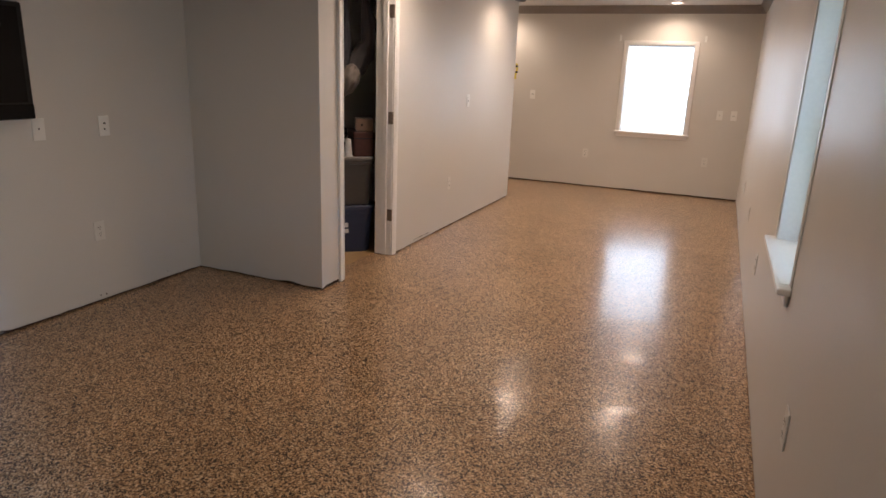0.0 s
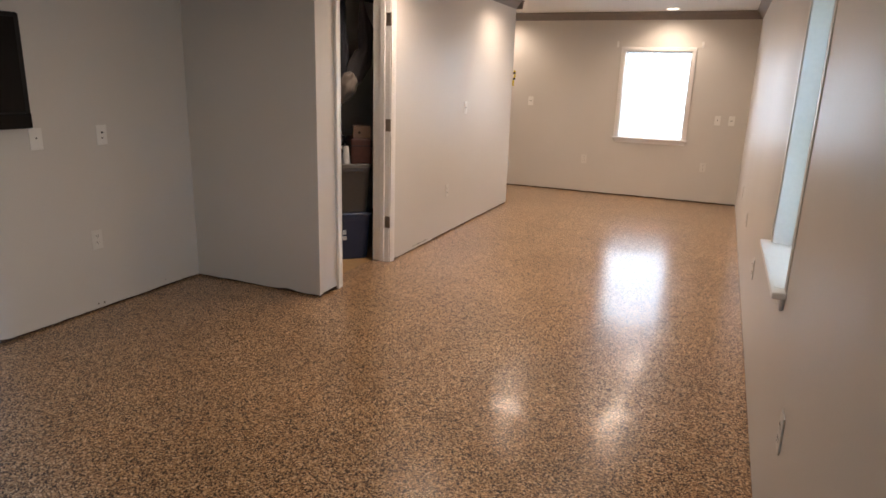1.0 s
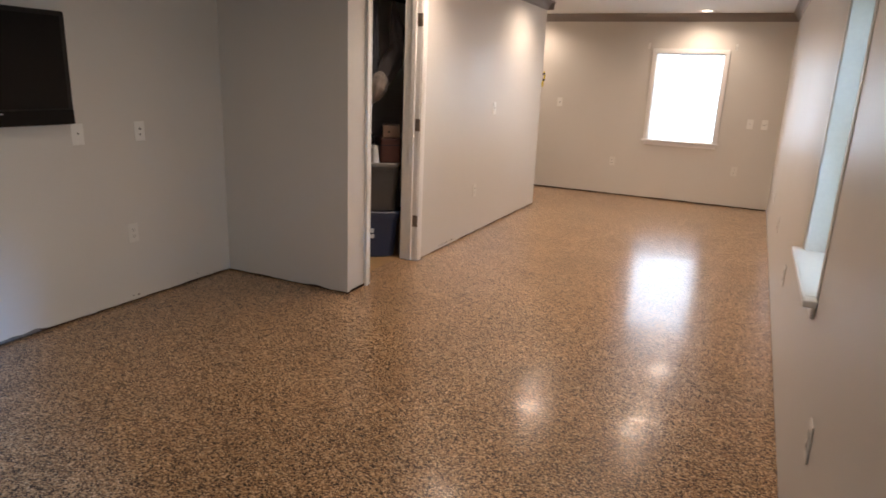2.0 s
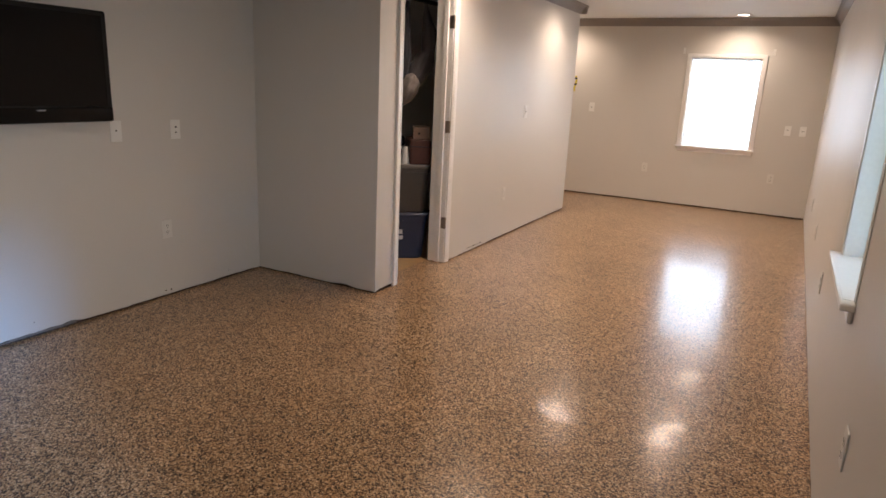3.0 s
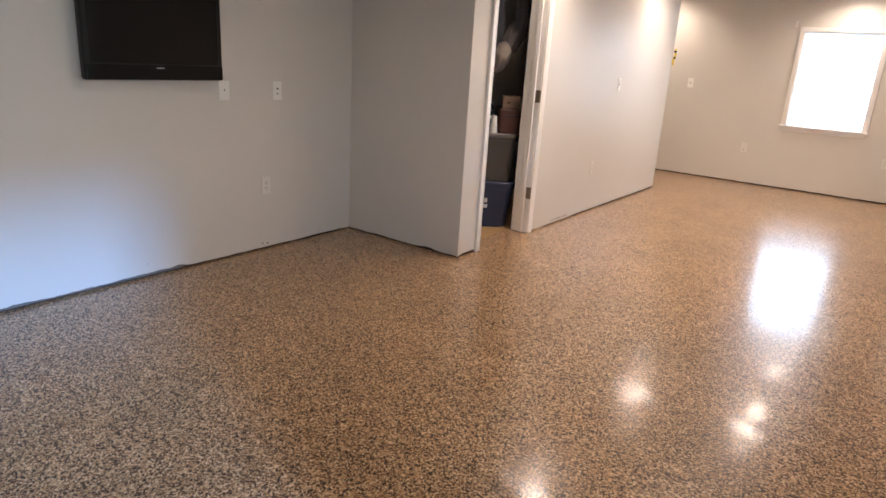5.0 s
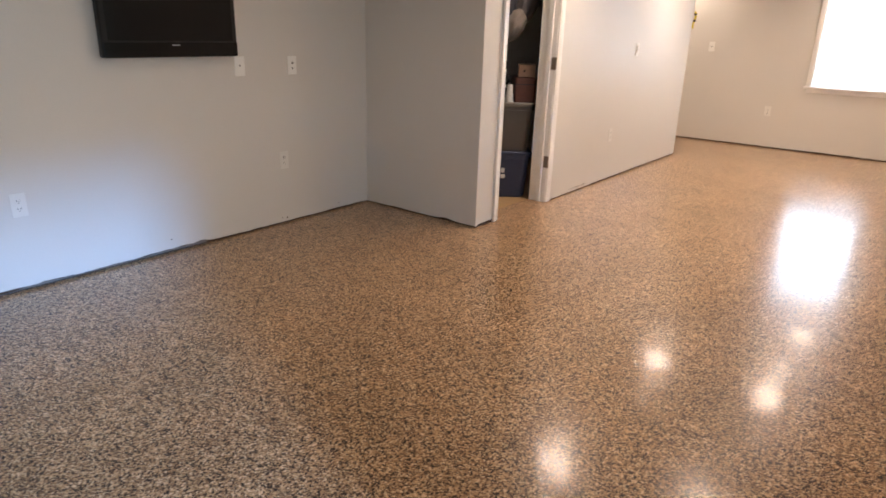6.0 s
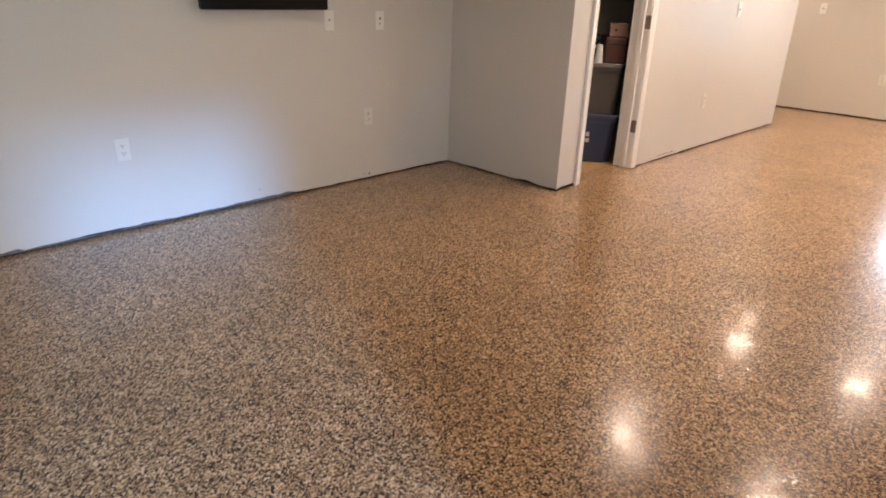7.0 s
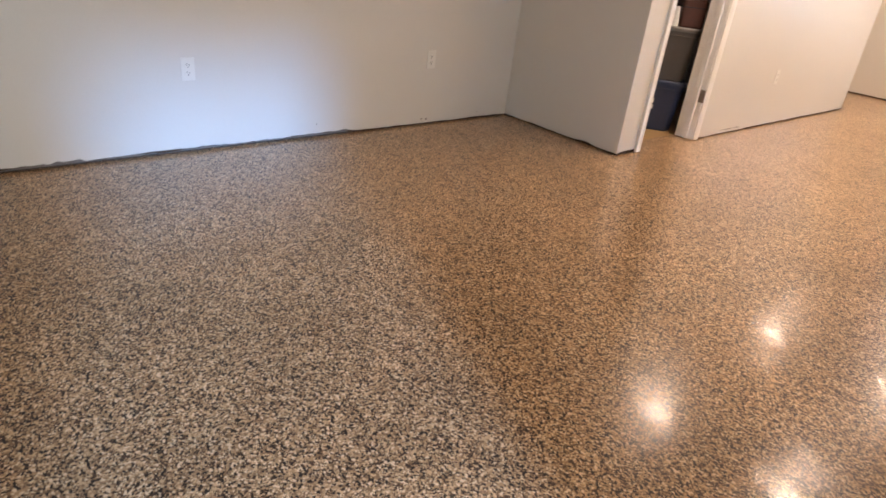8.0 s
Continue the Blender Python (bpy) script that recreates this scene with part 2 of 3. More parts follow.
def part(name, bm, mat, parent, label="", smooth=False):
    ob = mesh_ob(name, bm, mat, smooth)
    ob.parent = parent
    return tagged(ob, label)


def thing(name, m, label, category, group="", kind=""):
    ob = new(name)
    ob.empty_display_size = 0.1
    ob.matrix_world = m
    return tagged(ob, label, category, group, kind)


# ---- structure ----
def ragged(bm, along, fixed, out, a, b, height, seed):
    """The torn lower edge of the wallboard: a 12 mm sheet from z 0.06 down to an uneven line."""
    rng = random.Random(seed)
    n = max(4, int(abs(b - a) / 0.045))
    rows = []
    for i in range(n + 1):
        s = a + (b - a) * i / n
        z = height(s) + rng.uniform(-0.003, 0.003)
        f = fixed
        g = fixed - out * 0.012
        pts = [(f, s, 0.06), (f, s, z), (g, s, z)] if along == "y" else [(s, f, 0.06), (s, f, z), (s, g, z)]
        rows.append([bm.verts.new(p) for p in pts])
    for p, q in zip(rows, rows[1:]):
        for j in range(2):
            bm.faces.new((p[j], p[j + 1], q[j + 1], q[j]))


def finish_wall(name, bm, label, mat=None):
    bmesh.ops.recalc_face_normals(bm, faces=bm.faces)
    return tagged(mesh_ob(name, bm, mat or M_WALL), label, "wall", kind="structure")


H0 = 0.06      # board above this line is whole; the torn edge is below it
TOP = H_CEIL + 0.05

# west wall, with the television
bm = bmesh.new()
box(bm, X_WEST - 0.16, X_WEST, Y_SOUTH, Y_NORTH, H0, TOP)
ragged(bm, "y", X_WEST, 1, Y_SOUTH, 0.0, lambda s: 0.013 if s > -1.38 else 0.021 + 0.004 * math.sin(7 * s), 1)
finish_wall("wall_west", bm, "greige satin-painted wall with torn bare lower edge")

# east wall with its window opening
y0, y1, z0, z1 = WIN_E
bm = bmesh.new()
for a, b, c, d in ((Y_SOUTH, OUT_Y0, H0, TOP), (OUT_Y0, OUT_Y1, OUT_H, TOP), (OUT_Y1, y0, H0, TOP), (y1, Y_NORTH, H0, TOP), (y0, y1, H0, z0), (y0, y1, z1, TOP)):
    box(bm, X_EAST, X_EAST + 0.17, a, b, c, d)
ragged(bm, "y", X_EAST, -1, OUT_Y1, Y_NORTH, lambda s: 0.01, 2)
finish_wall("wall_east", bm, "greige satin-painted long wall with a window")

# north wall with its window opening
x0, x1, z0, z1 = WIN_N
bm = bmesh.new()
for a, b, c, d in ((X_WEST - 0.16, x0, H0, TOP), (x1, X_EAST + 0.17, H0, TOP), (x0, x1, H0, z0), (x0, x1, z1, TOP)):
    box(bm, a, b, Y_NORTH, Y_NORTH + 0.17, c, d)
ragged(bm, "x", Y_NORTH, -1, X_WEST, X_EAST, lambda s: 0.015, 3)
finish_wall("wall_north", bm, "greige end wall with a bright window")

bm = bmesh.new()
box(bm, X_WEST - 0.16, X_EAST + 0.17, Y_SOUTH - 0.16, Y_SOUTH, 0.0, TOP)
finish_wall("wall_south", bm, "plain greige end wall")

# closet: front wall facing the alcove, partition with doorway, end wall
bm = bmesh.new()
box(bm, X_WEST, X_PART, 0.0, 0.115, H0, TOP)
ragged(bm, "x", 0.0, -1, X_WEST, X_PART, lambda s: 0.012 + (0.008 if -0.3 < s < -0.22 else 0), 4)
ragged(bm, "y", X_PART, 1, 0.0, DOOR_Y0 - 0.06, lambda s: 0.01 if s < 0.05 else 0.021, 5)
finish_wall("wall_closet_front", bm, "greige alcove wall at the closet")

bm = bmesh.new()
for a, b, c, d in ((0.115, DOOR_Y0 - 0.02, H0, TOP), (DOOR_Y1 + 0.02, Y_END, H0, TOP), (DOOR_Y0 - 0.02, DOOR_Y1 + 0.02, DOOR_H + 0.02, TOP)):
    box(bm, X_PART - T_PART, X_PART, a, b, c, d)
ragged(bm, "y", X_PART, 1, DOOR_Y1 + 0.06, Y_END, lambda s: 0.01 if s < 1.75 else 0.014, 6)
ragged(bm, "x", Y_END, 1, X_WEST, X_PART, lambda s: 0.02, 7)
finish_wall("wall_partition", bm, "greige closet partition with a doorway")

bm = bmesh.new()
box(bm, X_WEST, X_PART - T_PART, Y_END - 0.115, Y_END, H0, TOP)
finish_wall("wall_closet_end", bm, "greige end wall of the closet")

# bare dark band behind the torn board edge
bm = bmesh.new()
R = 0.012
for a in ((X_WEST - 0.16, X_WEST - R, Y_SOUTH, Y_END), (X_WEST - 0.16, X_WEST - R, Y_END, Y_NORTH), (X_EAST + R, X_EAST + 0.17, Y_SOUTH, OUT_Y0), (X_EAST + R, X_EAST + 0.17, OUT_Y1, Y_NORTH), (X_WEST, X_EAST, Y_NORTH + R, Y_NORTH + 0.17),
          (X_WEST - R, X_PART - R, R, 0.115), (X_PART - T_PART, X_PART - R, 0.115, DOOR_Y0 - 0.02),
          (X_PART - T_PART, X_PART - R, DOOR_Y1 + 0.02, Y_END - R), (X_WEST, X_PART - T_PART, Y_END - 0.115, Y_END - R)):
    box(bm, *a, 0.0, H0)
tagged(mesh_ob("baseboard", bm, M_GAP), "dark bare strip where the baseboard was removed", "baseboard", kind="structure")

# grey glue left along the west wall
bm = bmesh.new()
rng = random.Random(11)
rows, s = [], -1.4
while s > -5.3:
    lump = 0.5 + 0.5 * noise.noise(Vector((s * 5, 0, 0)))
    z = 0.012 + 0.013 * max(0.0, lump * 1.8 - 0.5) + rng.uniform(-0.004, 0.005) + (0.01 if s > -1.6 or -3.0 < s < -2.88 else 0.0)
    rows.append([bm.verts.new(p) for p in ((X_WEST - 0.004, s, z + 0.001), (X_WEST + 0.0025, s, z), (X_WEST + 0.003, s, 0.012), (X_WEST - 0.004, s, 0.011))])
    s -= rng.uniform(0.015, 0.045)
for p, q in zip(rows, rows[1:]):
    for k in range(3):
        bm.faces.new((p[k], p[k + 1], q[k + 1], q[k]))
tagged(mesh_ob("trim_glue", bm, M_SMEAR), "grey smears of old baseboard glue on wall", "trim", kind="structure")

# nail holes low on the west wall and a scraped line low on the partition
bm = bmesh.new()
for y, z, k in ((-0.815, 0.04, 0.005), (-0.775, 0.037, 0.006), (-0.3, 0.05, 0.003), (-1.62, 0.08, 0.003)):
    disc(bm, pose(X_WEST + 0.0006, y, z, 0, 90), k, k * 0.8, 0.001, 10)
tagged(mesh_ob("trim_nail_holes", bm, M_GAP), "small dark nail holes low on wall", "nail holes", kind="structure")
bm = bmesh.new()
rng = random.Random(21)
y = 1.36
while y < 1.68:
    w = rng.uniform(0.01, 0.05)
    box(bm, X_PART - 0.001, X_PART + 0.0007, y, y + w, 0.03 + rng.uniform(0, 0.004), 0.036 + rng.uniform(0, 0.004))
    y += w + rng.uniform(0.004, 0.03)
tagged(mesh_ob("trim_scrape", bm, M_SMEAR), "broken grey scrape line low on partition", "scrape", kind="structure")

# floors
bm = bmesh.new()
for a in ((X_WEST - 0.1, X_EAST + 0.1, Y_SOUTH - 0.1, 0.05), (X_PART - 0.155, X_EAST + 0.1, 0.05, Y_END - 0.05), (X_WEST - 0.1, X_EAST + 0.1, Y_END - 0.05, Y_NORTH + 0.1)):
    box(bm, *a, -0.1, 0.0)
tagged(mesh_ob("floor", bm, M_FLOOR), "glossy epoxy floor with brown and cream flakes", "floor", kind="structure")
bm = bmesh.new()
box(bm, X_WEST - 0.1, X_PART - 0.155, 0.05, Y_END - 0.05, -0.1, -0.002)
tagged(mesh_ob("floor_closet", bm, M_PLY), "bare tan closet floor", "floor", kind="structure")

# ceiling with round cut-outs for the lamps
bm = bmesh.new()
box(bm, X_WEST - 0.16, X_EAST + 0.17, Y_SOUTH - 0.16, Y_NORTH + 0.17, H_CEIL, H_CEIL + 0.05)
tagged(mesh_ob("ceiling", bm, M_CEIL), "flat white painted ceiling", "ceiling", kind="structure")
bm = bmesh.new()
box(bm, X_WEST - 0.16, X_EAST + 0.17, Y_SOUTH - 0.16, Y_NORTH + 0.17, H_CEIL + 0.06, H_CEIL + 0.2)
tagged(mesh_ob("roof", bm, M_CEIL), "plain roof deck above the ceiling", "roof", kind="structure")

# crown moulding: a cove profile, 9 cm high and 7 cm out
CROWN = [(0.0, -0.092), (0.006, -0.092), (0.009, -0.082), (0.016, -0.076), (0.024, -0.06), (0.04, -0.034), (0.056, -0.02), (0.062, -0.014), (0.07, -0.012), (0.07, -0.001), (0.0, -0.001)]


def crown(start, end, nx, ny):
    bm = bmesh.new()
    prof = [(start[0] + nx * o, start[1] + ny * o, H_CEIL + h) for o, h in CROWN]
    extrude(bm, prof, (*start, 0), (*end, 0))
    tagged(mesh_ob("trim_crown", bm, M_CROWN), "taupe crown moulding along the ceiling", "crown moulding", kind="structure")


crown((X_WEST, Y_NORTH), (X_EAST, Y_NORTH), 0, -1)
crown((X_EAST, Y_NORTH - 0.07), (X_EAST, Y_SOUTH), -1, 0)
crown((X_PART, 0.0), (X_PART, Y_END), 1, 0)
crown((X_WEST, Y_SOUTH), (X_WEST, -0.07), 1, 0)
crown((X_WEST, 0.0), (X_PART + 0.07, 0.0), 0, -1)
crown((X_WEST, Y_END), (X_PART + 0.07, Y_END), 0, 1)


def window(name, m, w, z0, z1, label, rail, shaded, proud, last=None):
    """A double-hung window in a wall whose room face is y = 0 and whose outside is +y; x runs along the wall from the middle."""
    win = thing(name, m, label, "window", kind="structure")
    h = w / 2
    for side in (-1, 1):
        bm = bmesh.new()
        a, b = sorted((side * h, side * (h + 0.046)))
        box(bm, a, b, -proud, 0.0, z0, z1 + 0.046, min(0.003, proud * 0.4))
        part("casing", bm, last if last and side > 0 else M_TRIM, win)
        bm = bmesh.new()
        a, b = sorted((side * (h - 0.014), side * h))
        box(bm, a, b, 0.001, 0.168, z0, z1)
        part("jamb", bm, M_TRIM, win)
    bm = bmesh.new()
    box(bm, -h, h, -proud, 0.0, z1, z1 + 0.046, 0.003)
    part("head_casing", bm, M_TRIM, win)
    bm = bmesh.new()
    box(bm, -h, h, 0.001, 0.168, z1 - 0.014, z1)
    part("head_jamb", bm, M_TRIM, win)
    bm = bmesh.new()
    box(bm, -h - 0.06, h + 0.06, -0.045, -0.0005, z0 - 0.024, z0, 0.006, 3)
    box(bm, -h, h, -0.034, 0.1, z0 - 0.022, z0 + 0.001)
    part("sill", bm, M_TRIM, win, "white painted window stool")
    bm = bmesh.new()
    box(bm, -h - 0.035, h + 0.035, -0.015, -0.001, z0 - 0.07, z0 - 0.025, 0.005)
    part("apron", bm, M_TRIM, win)
    mid = (z0 + z1) / 2
    for lo, hi, y in ((z0 + 0.002, mid + rail / 2, 0.1), (mid - rail / 2, z1 - 0.015, 0.13)):
        bm = bmesh.new()
        g = h - 0.016
        box(bm, -g, -g + rail, y, y + 0.026, lo, hi, 0.003, 1)
        box(bm, g - rail, g, y, y + 0.026, lo, hi, 0.003, 1)
        box(bm, -g + rail, g - rail, y, y + 0.026, lo, lo + rail, 0.002, 1)
        box(bm, -g + rail, g - rail, y, y + 0.026, hi - rail, hi, 0.002, 1)
        sash = part("sash", bm, M_TRIM, win, "white sash frame")
        bm = bmesh.new()
        box(bm, -g + rail * 0.8, g - rail * 0.8, y + 0.011, y + 0.015, lo + rail * 0.8, hi - rail * 0.8)
        pane = part("pane", bm, M_GLASS, sash, "clear glass pane")
        pane.visible_shadow = shaded
    return win


window("window_1", pose((WIN_N[0] + WIN_N[1]) / 2, Y_NORTH, 0), WIN_N[1] - WIN_N[0], WIN_N[2], WIN_N[3], "white-framed window blazing with outdoor daylight", 0.007, False, 0.016)
window("window_2", pose(X_EAST, (WIN_E[0] + WIN_E[1]) / 2, 0, 0, 0, -90), WIN_E[1] - WIN_E[0], WIN_E[2], WIN_E[3], "white-framed window with a projecting sill", 0.03, True, 0.004, M_WALL)

# ---- outer doorway beside the room's south end, standing open ----
outer = thing("door_2", pose(0, 0, 0), "white cased outer doorway standing open to daylight", "doorway", kind="structure")
for y, sgn in ((OUT_Y0, 1), (OUT_Y1, -1)):
    bm = bmesh.new()
    a, b = sorted((y, y + sgn * 0.02))
    box(bm, X_EAST + 0.001, X_EAST + 0.168, a, b, 0.0, OUT_H - 0.02)
    part("jamb", bm, M_TRIM, outer)
    bm = bmesh.new()
    a, b = sorted((y + sgn * 0.005, y - sgn * 0.055))
    box(bm, X_EAST - 0.016, X_EAST - 0.0005, a, b, 0.002, OUT_H + 0.05, 0.003)
    part("casing", bm, M_TRIM, outer)
bm = bmesh.new()
box(bm, X_EAST + 0.001, X_EAST + 0.168, OUT_Y0, OUT_Y1, OUT_H - 0.02, OUT_H)
part("head_jamb", bm, M_TRIM, outer)

# ---- doorway of the closet, its door taken off ----
door = thing("door_1", pose(0, 0, 0), "white cased closet doorway with its door removed", "doorway", kind="structure")
D = T_PART + 0.022


def casing(y_in, y_out):
    """Colonial casing: thick at the outer edge, stepped towards the opening."""
    s = 1 if y_out > y_in else -1
    prof = [(0.0005, 0.0), (0.011, 0.0), (0.012, 0.008), (0.008, 0.013), (0.012, 0.02), (0.016, 0.034), (0.018, 0.05), (0.017, 0.057), (0.0005, 0.057)]
    bm = bmesh.new()
    extrude(bm, [(X_PART + d, y_in + s * a, 0.004) for d, a in prof], (0, 0, 0.004), (0, 0, DOOR_H + 0.06))
    return bm


part("casing", casing(DOOR_Y0 - 0.004, DOOR_Y0 - 0.06), M_TRIM, door)
part("casing", casing(DOOR_Y1 + 0.004, DOOR_Y1 + 0.06), M_TRIM, door)
bm = bmesh.new()
box(bm, X_PART + 0.0005, X_PART + 0.017, DOOR_Y0 - 0.003, DOOR_Y1 + 0.003, DOOR_H + 0.004, DOOR_H + 0.06, 0.003)
part("head_casing", bm, M_TRIM, door)
for y, s in ((DOOR_Y0, -1), (DOOR_Y1, 1)):
    bm = bmesh.new()
    a, b = sorted((y, y + s * 0.0195))
    box(bm, X_PART - D, X_PART - 0.0005, a, b, 0.003, DOOR_H, 0.0015, 1)
    jamb = part("jamb", bm, M_TRIM, door, "white painted door jamb")
    bm = bmesh.new()
    a, b = sorted((y + s * 0.0005, y - s * 0.011))
    box(bm, X_PART - 0.078, X_PART - 0.04, a, b, 0.003, DOOR_H - 0.001, 0.002, 1)
    part("stop", bm, M_TRIM, jamb, "raised door stop")
    if s > 0:
        for z in (0.325, 1.065, 1.815):
            bm = bmesh.new()
            box(bm, X_PART - 0.034, X_PART + 0.0, y - 0.0025, y + 0.001, z - 0.045, z + 0.045, 0.001, 1)
            disc(bm, pose(X_PART + 0.003, y - 0.002, z), 0.0065, 0.0065, 0.09, 12)
            for k in (-0.028, 0.0, 0.028):
                disc(bm, pose(X_PART - 0.02 + (0.008 if k else 0), y - 0.003, z + k, 90), 0.0035, 0.0035, 0.002, 8)
            part("hinge", bm, M_STEEL, jamb, "satin nickel hinge leaf")
bm = bmesh.new()
box(bm, X_PART - D, X_PART - 0.0005, DOOR_Y0, DOOR_Y1, DOOR_H, DOOR_H + 0.0195)
part("head_jamb", bm, M_TRIM, door)


# ---- ceiling lamps ----
def downlight():
    lamp = thing("recessed_light", pose(*LAMPS[0][:2], H_CEIL), "lit warm recessed ceiling light with white trim; the two southern ones added", "ceiling light", "recessed lights")
    bm = bmesh.new()
    ring = []
    for r, z in ((0.092, 0.0), (0.09, -0.006), (0.07, -0.008), (0.066, -0.004), (0.062, -0.001)):
        ring.append([bm.verts.new((r * math.cos(2 * math.pi * i / 40), r * math.sin(2 * math.pi * i / 40), z)) for i in range(40)])
    for p, q in zip(ring, ring[1:]):
        for i in range(40):
            bm.faces.new((p[i], p[(i + 1) % 40], q[(i + 1) % 40], q[i]))
    bmesh.ops.recalc_face_normals(bm, faces=bm.faces)
    part("trim_ring", bm, M_TRIM, lamp, "white trim ring", True)
    bm = bmesh.new()
    disc(bm, pose(0, 0, -0.002), 0.064, 0.064, 0.003, 32)
    part("lens", bm, M_BULB, lamp, "glowing warm lens")
    return lamp


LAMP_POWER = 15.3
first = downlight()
# the two lamps at y -1.3 are extra fill light
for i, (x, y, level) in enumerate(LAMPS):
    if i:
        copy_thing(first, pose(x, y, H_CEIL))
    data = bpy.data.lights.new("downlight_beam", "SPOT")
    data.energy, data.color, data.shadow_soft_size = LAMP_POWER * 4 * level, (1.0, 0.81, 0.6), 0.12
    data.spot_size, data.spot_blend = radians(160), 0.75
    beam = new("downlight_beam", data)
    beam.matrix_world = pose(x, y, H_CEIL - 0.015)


# ---- plates on the walls ----
def plate(name, label, category, kind, group=""):
    """A 70 x 115 mm wall plate; its back is y = 0 and it faces -y."""
    mat = M_IVORY if kind == "outlet" else M_PLATE
    p = thing(name, pose(0, 0, 0), label, category, group)
    bm = bmesh.new()
    box(bm, -0.035, 0.035, -0.006, -0.0005, -0.0575, 0.0575, 0.0025, 2)
    face = part("cover", bm, mat, p)
    screws = [0.0]
    if kind == "outlet":
        for z in (-0.0195, 0.0195):
            bm = bmesh.new()
            disc(bm, pose(0, -0.0065, z, 90) @ Matrix.Diagonal((1, 0.82, 1, 1)), 0.0172, 0.0165, 0.003, 24)
            socket = part("socket", bm, mat, p)
            bm = bmesh.new()
            box(bm, -0.0078, -0.0054, -0.0086, -0.0078, z - 0.002, z + 0.008)
            box(bm, 0.0054, 0.0078, -0.0086, -0.0078, z - 0.001, z + 0.007)
            disc(bm, pose(0, -0.0082, z - 0.0085, 90), 0.0026, 0.0026, 0.0008, 10)
            part("slots", bm, M_DARK, socket, "dark socket slots")
    elif kind == "switch":
        screws = [-0.048, 0.048]
        bm = bmesh.new()
        box(bm, -0.0165, 0.0165, -0.0075, -0.0055, -0.033, 0.033, 0.001, 1)
        part("frame", bm, mat, p)
        for z in (-0.031, 0.003):
            bm = bmesh.new()
            extrude(bm, [(-0.0145, -0.0072, z), (-0.0145, -0.0072, z + 0.028), (-0.0145, -0.0125, z + 0.028), (-0.0145, -0.0088, z)], (0, 0, 0), (0.029, 0, 0))
            part("rocker", bm, mat, p, "white rocker")
        bm = bmesh.new()
        box(bm, -0.0145, 0.0145, -0.0079, -0.0074, -0.003, 0.003)
        part("gap", bm, M_DARK, p, "dark gap between the rockers")
    elif kind == "jacks":
        screws = [-0.042, 0.042]
        bm = bmesh.new()
        disc(bm, pose(0, -0.009, 0.014, 90), 0.0055, 0.0055, 0.007, 14)
        part("coax_jack", bm, M_DARK, p, "dark coaxial jack")
        bm = bmesh.new()
        box(bm, -0.0045, 0.0045, -0.0075, -0.0055, -0.022, -0.014)
        part("phone_jack", bm, M_DARK, p, "small dark jack")
    elif kind == "cable":
        screws = [-0.042, 0.042]
        bm = bmesh.new()
        disc(bm, pose(0, -0.0068, 0.004, 90), 0.0045, 0.0045, 0.002, 14)
        part("cable_hole", bm, M_DARK, p, "dark cable hole")
    for z in screws:
        bm = bmesh.new()
        disc(bm, pose(0, -0.0066, z, 90), 0.003, 0.0026, 0.0018, 10)
        part("screw", bm, mat, p)
    return p


WEST, EAST, NORTH = 90, -90, 0     # turn of a plate so that it faces the room
SPOTS = {
    "outlet": [(X_WEST, -0.78, 0.432, WEST), (X_WEST, -2.362, 0.432, WEST), (X_PART, 2.082, 0.415, WEST), (0.632, Y_NORTH, 0.442, NORTH), (2.117, Y_NORTH, 0.447, NORTH),
               (X_EAST, -1.455, 0.467, EAST), (X_EAST, 0.553, 0.426, EAST), (X_EAST, 2.01, 0.443, EAST), (X_EAST, 3.44, 0.445, EAST)],
    "switch": [(X_PART, 2.477, 1.156, WEST), (-0.147, Y_NORTH, 1.168, NORTH), (2.371, Y_NORTH, 1.028, NORTH)],
    "jacks": [(X_WEST, -0.677, 1.037, WEST)],
    "cable": [(X_WEST, -1.071, 1.04, WEST), (2.213, Y_NORTH, 1.026, NORTH)],
}
NAMES = {"outlet": ("wall_outlet", "off-white duplex wall outlet set in painted wall", "outlet"),
         "switch": ("light_switch", "white double rocker light switch on painted wall", "light switch"),
         "jacks": ("jack_plate", "white wall plate with two dark jacks", "wall plate"),
         "cable": ("cable_plate", "white wall plate with one cable hole", "wall plate")}
for kind, spots in SPOTS.items():
    name, label, category = NAMES[kind]
    made = plate(name, label, category, kind, name.replace("_", " ") + "s")
    for i, (x, y, z, turn) in enumerate(spots):
        if i == 0:
            made.matrix_world = pose(x, y, z, 0, 0, turn)
        else:
            copy_thing(made, pose(x, y, z, 0, 0, turn))

# ---- curtain rod brackets over the north window ----
bracket = thing("curtain_bracket", pose(0.94, Y_NORTH, 1.907), "small white curtain rod bracket on wall", "bracket", "curtain brackets")
bm = bmesh.new()
box(bm, -0.013, 0.013, -0.005, -0.0003, -0.036, 0.036, 0.0015, 1)
part("back_plate", bm, M_PLATE, bracket)
bm = bmesh.new()
box(bm, -0.006, 0.006, -0.03, -0.0035, -0.012, -0.004, 0.002, 1)
box(bm, -0.006, 0.006, -0.034, -0.027, -0.012, 0.008, 0.002, 1)
part("hook", bm, M_PLATE, bracket)
copy_thing(bracket, pose(1.94, Y_NORTH, 1.905))

